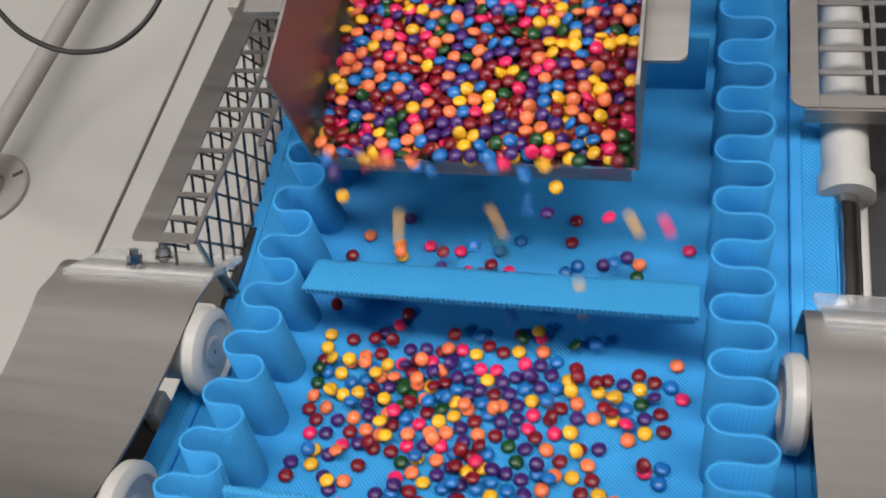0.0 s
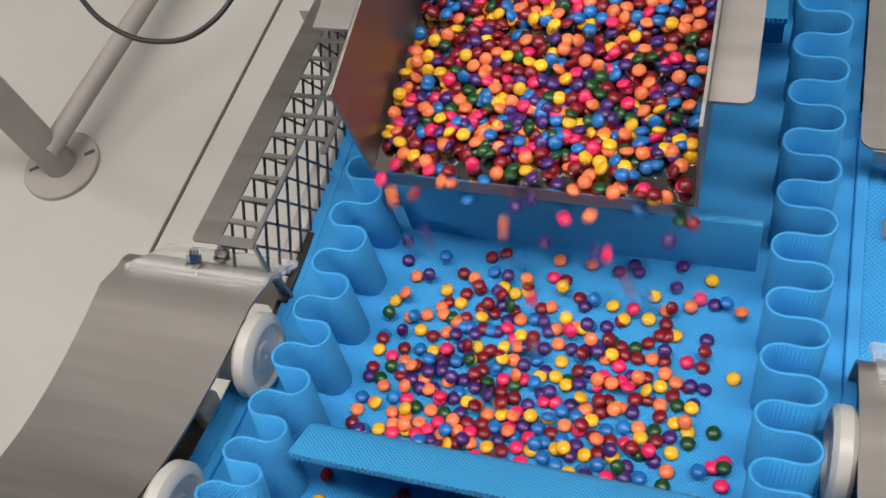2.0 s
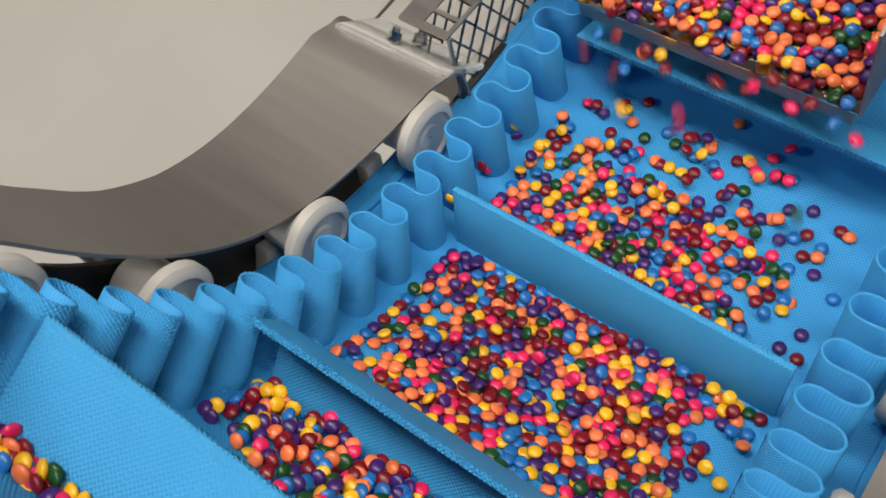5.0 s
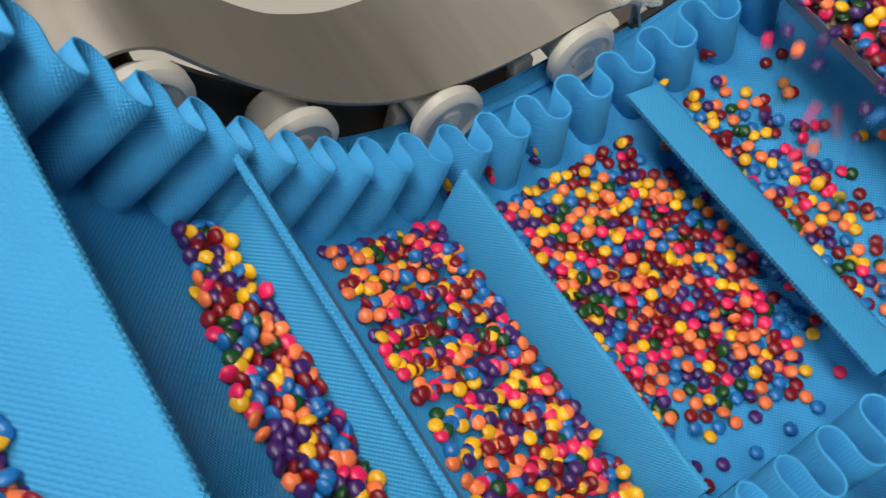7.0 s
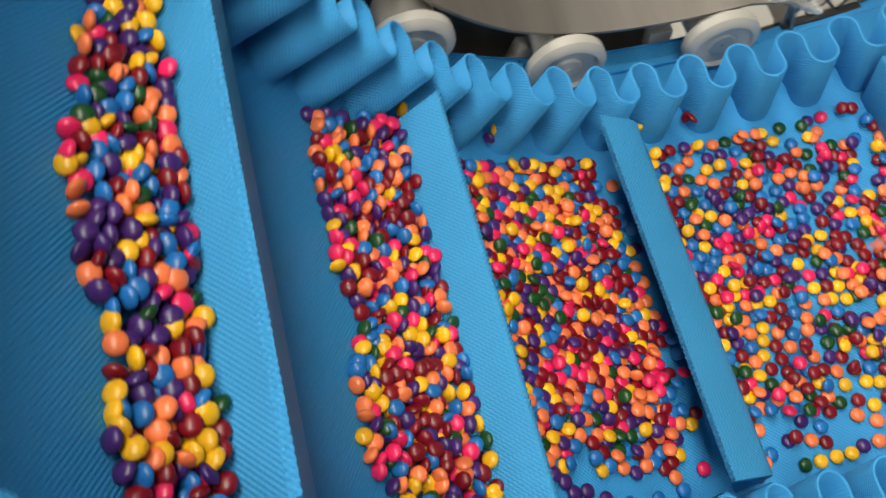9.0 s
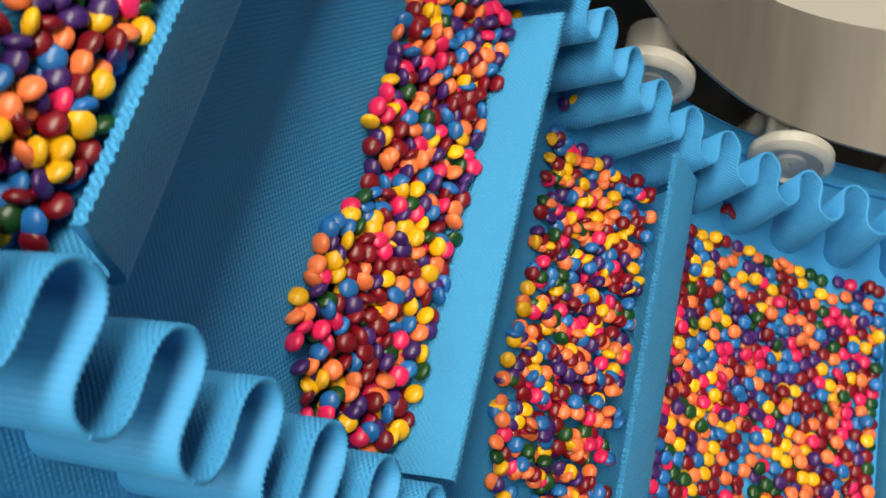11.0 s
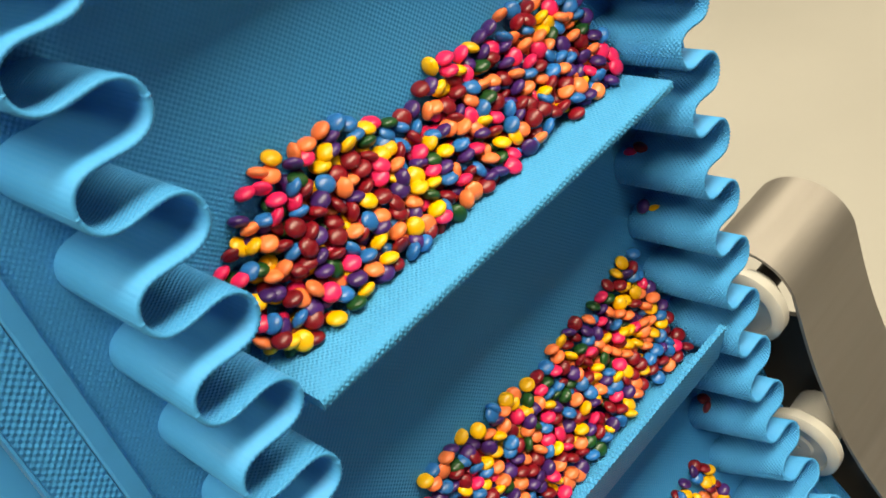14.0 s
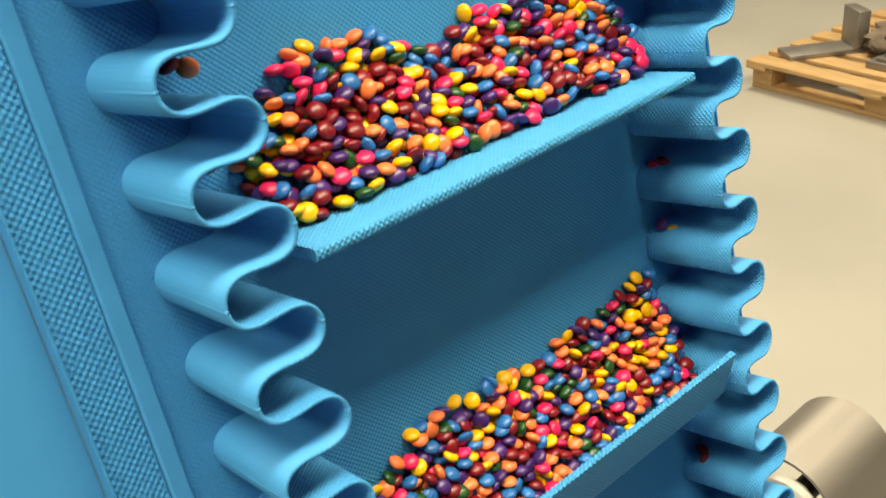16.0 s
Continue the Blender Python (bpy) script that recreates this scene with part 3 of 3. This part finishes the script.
CANDY_R, CANDY_H = 0.0062, 0.0033


def candy_mesh(color):
    bm = bmesh.new()
    prof = []
    n = 7
    for i in range(n + 1):
        a = math.pi * i / n - math.pi / 2
        c, s_ = math.cos(a), math.sin(a)
        prof.append((math.copysign(abs(s_) ** 1.1, s_) * CANDY_H, max(abs(c) ** 0.95, 0.0) * CANDY_R))
    m = 14
    lo, hi = bm.verts.new((0, 0, -CANDY_H)), bm.verts.new((0, 0, CANDY_H))
    rings = [[bm.verts.new((r * math.cos(2 * math.pi * k / m), r * math.sin(2 * math.pi * k / m), z)) for k in range(m)] for z, r in prof[1:-1]]
    for a, b in zip(rings, rings[1:]):
        for k in range(m):
            bm.faces.new((a[k], a[(k + 1) % m], b[(k + 1) % m], b[k]))
    for k in range(m):
        bm.faces.new((lo, rings[0][(k + 1) % m], rings[0][k]))
        bm.faces.new((hi, rings[-1][k], rings[-1][(k + 1) % m]))
    for f in bm.faces:
        f.smooth = True
    me = bpy.data.meshes.new("candy_" + color)
    bm.to_mesh(me)
    bm.free()
    me.materials.append(candy_mats[color])
    return me


candy_meshes = [candy_mesh(c) for c in CANDY]
WEIGHTS = np.array([0.145, 0.165, 0.105, 0.195, 0.165, 0.145, 0.080])


def spread_out(p, lo, hi, gap, rounds=30):
    """Push points apart in the plane until few overlap, inside a rectangle."""
    for _ in range(rounds):
        d = p[:, None, :] - p[None, :, :]
        r = np.sqrt((d ** 2).sum(-1)) + 1e-9
        push = np.clip(gap - r, 0, None) * 0.5
        np.fill_diagonal(push, 0)
        p = p + (d / r[..., None] * push[..., None]).sum(1) * 0.7
        p = np.clip(p, lo, hi)
    return p


RATE, PAN_SPEED, T0, T1 = 198.0, 0.047, -7.2, 13.2
N = int((T1 - T0) * RATE)
drop = np.sort(T0 + (np.arange(N) + rng.uniform(-6, 6, N)) / RATE)
drop = drop[(drop > -0.3) | ((rng.random(N) < 0.62) & ((drop > -3.5) | (rng.random(N) < 0.45)))]
N = len(drop)
layer = rng.random(N) < 0.47
pan_x = rng.uniform(-0.152, 0.096, N)
pan_d = drop * PAN_SPEED
# even out the bed of candy on the pan, layer by layer and stretch by stretch
for lay in (False, True):
    idx = np.where(layer == lay)[0]
    for c in range(0, len(idx), 300):
        j = idx[c:c + 300]
        q = np.stack([pan_d[j], pan_x[j]], -1)
        q = spread_out(q, (q[:, 0].min(), -0.154), (q[:, 0].max(), 0.098), 0.0127, 25)
        pan_d[j], pan_x[j] = q[:, 0], q[:, 1]
drop = pan_d / PAN_SPEED
fall = 0.165
land_s = -LIP_Y + 0.028 + rng.normal(0.015, 0.030, N)
land_x = np.clip(pan_x + rng.normal(0.016, 0.033, N), -0.154, 0.154)
at0 = land_s - SPEED * (drop + fall)                   # place on the belt, at the clip's start
pocket = np.floor((at0 - FIRST_CLEAT) / PITCH).astype(int)
u_flat = np.clip(at0 - (FIRST_CLEAT + pocket * PITCH), 0.014, PITCH - 0.014)
u_flat = np.where((pocket % 2 == 0) & (u_flat < 0.05) & (rng.random(N) < 0.8), u_flat + 0.055, u_flat)   # the bent lip keeps most candy off its foot
h_flat = np.full(N, 0.0040)
u_pile, x_pile, h_pile = u_flat.copy(), land_x.copy(), h_flat.copy()
axis_flat = np.zeros((N, 3))
axis_pile = np.zeros((N, 3))
# height of the heaps up the belt, across it: two mounds with a notch, an even bank, a low one
CREST_X = (-0.15, -0.12, -0.08, -0.03, -0.005, 0.02, 0.06, 0.09, 0.12, 0.15)
CRESTS = {-1: (0.076, 0.078, 0.080, 0.082, 0.068, 0.074, 0.092, 0.096, 0.080, 0.058),
          -2: (0.100, 0.092, 0.090, 0.086, 0.086, 0.090, 0.093, 0.090, 0.078, 0.060),
          0: (0.036, 0.042, 0.054, 0.068, 0.070, 0.067, 0.056, 0.056, 0.060, 0.050)}
for k in sorted(set(pocket)):
    j = np.where(pocket == k)[0]
    low = rng.random(len(j)) < 0.78
    for sel, hh in ((low, 0.0040), (~low, 0.0105)):
        i = j[sel]
        if len(i) > 1:
            q = spread_out(np.stack([u_flat[i], land_x[i]], -1), (0.014, -0.153), (PITCH - 0.012, 0.153), 0.0135 if hh < 0.005 else 0.015)
            u_flat[i], land_x[i] = q[:, 0], q[:, 1]
            h_flat[i] = hh
    # heaped against the cleat once the belt climbs: a sloping bank, two or three layers thick
    f1, f2 = rng.uniform(0, 6.3, 2)
    crest = {1: 0.018, 0: 0.060, -1: 0.084, -2: 0.082}.get(int(k), 0.080)
    reach = {1: 0.010, 0: 0.020, -1: 0.035, -2: 0.032}.get(int(k), 0.036)
    spots = []
    for lay in range(4):
        for r in range(13):
            for c in range(29):
                x = -0.159 + 0.0110 * (c + 0.5 * (r % 2)) + rng.normal(0, 0.0016)
                if k in CRESTS:
                    top = float(np.interp(x, CREST_X, CRESTS[k])) + 0.003 * math.sin(x * 90 + f2)
                else:
                    top = crest * (1 + 0.12 * math.sin(x * 21 + f1) + 0.06 * math.sin(x * 47 + f2))
                    top *= 1 - 0.55 * max(0, (x - 0.10) / 0.05) ** 2
                length = math.hypot(top, reach)
                l_ = 0.004 + r * 0.0083 + rng.normal(0, 0.0015)
                if l_ > length or x > 0.154:
                    continue
                g_ = max(l_ / length, 0.0)
                inward = 0.0068 * lay
                u = top * (1 - g_) + 0.007 * g_ - inward * reach / length
                h = 0.004 + reach * g_ ** 1.1 - inward * top / length
                if u < 0.006 or h < 0.0035:
                    continue
                spots.append((lay, x, u, h, top, length))
    spots = spots[:len(j)]
    while len(spots) < len(j):
        a = spots[rng.integers(len(spots))]
        spots.append((a[0], a[1] + rng.normal(0, 0.005), a[2], max(a[3] - 0.006, 0.004), a[4], a[5]))
    # each candy takes a spot near its own side of the belt
    order_s = sorted(range(len(spots)), key=lambda a: (int((spots[a][1] + 0.2) / 0.03), spots[a][2]))
    srt = np.argsort(land_x[j])
    cols = np.array([int((spots[a][1] + 0.2) / 0.03) for a in order_s])
    pos = 0
    for c in sorted(set(cols)):
        m_ = int((cols == c).sum())
        mine = j[srt[pos:pos + m_]]
        mine = mine[np.argsort(u_flat[mine])]
        for a, i in zip(range(pos, pos + m_), mine):
            lay, x, u, h, top, length = spots[order_s[a]]
            u_pile[i], x_pile[i], h_pile[i] = u + rng.normal(0, 0.0008), x, h + rng.normal(0, 0.0012)
            nrm = np.array([0.0, -0.9, 0.15]) + rng.normal(0, 0.40, 3)
            axis_pile[i] = nrm / np.linalg.norm(nrm)
        pos += m_
    tilt = rng.normal(0, 0.10, (len(j), 3)) + (0, 0, 1)
    tilt[h_flat[j] > 0.005] += rng.normal(0, 0.3, (int((h_flat[j] > 0.005).sum()), 3))
    axis_flat[j] = tilt / np.linalg.norm(tilt, axis=1)[:, None]
pan_axis = rng.normal(0, 0.33, (N, 3)) + (0, 0, 1)
pan_h = np.where(layer, 0.0105, 0.0042) + np.clip(rng.normal(0, 0.001, N), -0.001, 0.002)
color_of = rng.choice(len(candy_meshes), N, p=WEIGHTS / WEIGHTS.sum())


def ease(v):
    v = min(max(v, 0.0), 1.0)
    return v * v * (3 - 2 * v)


def oriented(p, axis):
    return Matrix.Translation(p) @ Vector(axis).to_track_quat("Z", "Y").to_matrix().to_4x4()


def riding(i, t):
    """The pose of candy i on the belt: lying flat, then heaped as its cleat climbs."""
    sc = FIRST_CLEAT + pocket[i] * PITCH + SPEED * t
    a = math.degrees(along(sc)[2])
    q = ease((a - 14) / 56)
    u = (0.012 + (u_flat[i] - 0.012) * (1 - 0.30 * ease((a - 4) / 18))) * (1 - q) + u_pile[i] * q
    x = land_x[i] * (1 - q) + x_pile[i] * q
    h = h_flat[i] * (1 - q) + h_pile[i] * q
    ax = axis_flat[i] * (1 - q) + axis_pile[i] * q
    p = on_belt(sc + u, x, h)
    slope = along(sc + u)[2]
    return oriented(p, Matrix.Rotation(-slope, 3, "X") @ Vector(ax))


def on_pan(i, t):
    d = (drop[i] - t) * PAN_SPEED
    return oriented(pan_m @ Vector((pan_x[i], max(d, -0.004), pan_h[i])), pan_axis[i])


piles = {}
for i in range(N):
    k = int(pocket[i])
    if k not in piles:
        piles[k] = thing("candy_batch", "heap of glossy round candies in seven colours between two belt cleats", "candy", kind="stuff", group="batches of candy")
    ob = new("candy", candy_meshes[color_of[i]])
    ob.parent = piles[k]
    rows = []
    tf = float(drop[i])
    tl = tf + fall
    if -fall < tf <= 0.05:   # already in the air
        f0 = max(-tf / fall, 0.0)
        pa, b = pan_m @ Vector((pan_x[i], 0.0, pan_h[i])), riding(i, tl + 0.12)
        for f in [f0] + [f for f in (0.35, 0.7, 1.0) if f > f0 + 0.1]:
            p = pa.lerp(b.translation, f * 0.75)
            p.z = pa.z + (b.translation.z - pa.z) * f * f
            p.x = pa.x + (b.translation.x - pa.x) * f
            rows.append((max(tf + fall * f, 0.0), oriented(p, Vector(pan_axis[i]).lerp(Vector(axis_flat[i]), f))))
        rows.append((tl + 0.12, b))
        rows[0] = (0.0, rows[0][1])
    elif tf > 0.05:
        t = 0.0
        if tf <= 0.3:
            rows.append((0.0, on_pan(i, 0.0)))
        while t < min(tf - 0.3, 16.0):
            rows.append((t, on_pan(i, t)))
            t += 2.5
        if tf < 16:
            rows.append((tf, on_pan(i, tf)))
            a, b = rows[-1][1], riding(i, tl + 0.12)
            pa, pb = a.translation, b.translation
            for f in (0.35, 0.7, 1.0):
                p = pa.lerp(pb, f * 0.75)
                p.z = pa.z + (pb.z - pa.z) * f * f
                p.x = pa.x + (pb.x - pa.x) * f
                rows.append((tf + fall * f, oriented(p, Vector(pan_axis[i]).lerp(Vector(axis_flat[i]), f))))
            rows.append((tl + 0.12, riding(i, tl + 0.12)))
    else:
        rows.append((0.0, riding(i, 0.0)))
    t = (math.floor(max(rows[-1][0], 0.0) / 0.8) + 1) * 0.8
    while t < 16.01:
        if t - rows[-1][0] > 0.15:
            rows.append((t, riding(i, t) if t > tl else on_pan(i, t)))
        t += 0.8
    if rows[-1][0] < 15.95:
        rows.append((16.0, riding(i, 16.0) if 16.0 > tl else on_pan(i, 16.0)))
    MOVES.append((ob, rows))


# single candies caught in the folds of the walls
caught = thing("stray_candy", "single candies caught in the folds of the belt walls", "candy", kind="stuff")
for side, rel, x, h, c in ((-1, -0.025, 0.178, 0.012, 3), (-1, -0.022, 0.186, 0.020, 0), (-1, -0.078, 0.180, 0.010, 2), (-1, -0.074, 0.186, 0.016, 3), (-1, -0.081, 0.190, 0.022, 2),
                           (-1, -0.124, 0.178, 0.012, 4), (-1, -0.131, 0.184, 0.018, 0), (-1, -0.138, 0.176, 0.010, 2), (-1, -0.142, 0.185, 0.014, 0), (-1, -0.284, 0.180, 0.016, 0),
                           (-1, -0.338, 0.184, 0.012, 3), (-1, -0.341, 0.178, 0.018, 3), (1, 0.105, 0.186, 0.030, 3), (1, 0.102, 0.178, 0.032, 1), (1, 0.052, 0.184, 0.030, 3),
                           (-1, 0.120, 0.182, 0.014, 1), (-1, 0.062, 0.180, 0.012, 2)):
    ob = new("candy", candy_meshes[c])
    ob.parent = caught
    s0 = FIRST_CLEAT - PITCH + rel
    ax = Vector(rng.normal(0, 1, 3)) + Vector((0, -1.2, 0.3))
    MOVES.append((ob, [(t, oriented(on_belt(s0 + SPEED * t, side * x, h), Matrix.Rotation(-along(s0 + SPEED * t)[2], 3, "X") @ ax)) for t in STEPS]))


def motions():
    for ob, rows in MOVES:
        walk(ob, rows)


motions()
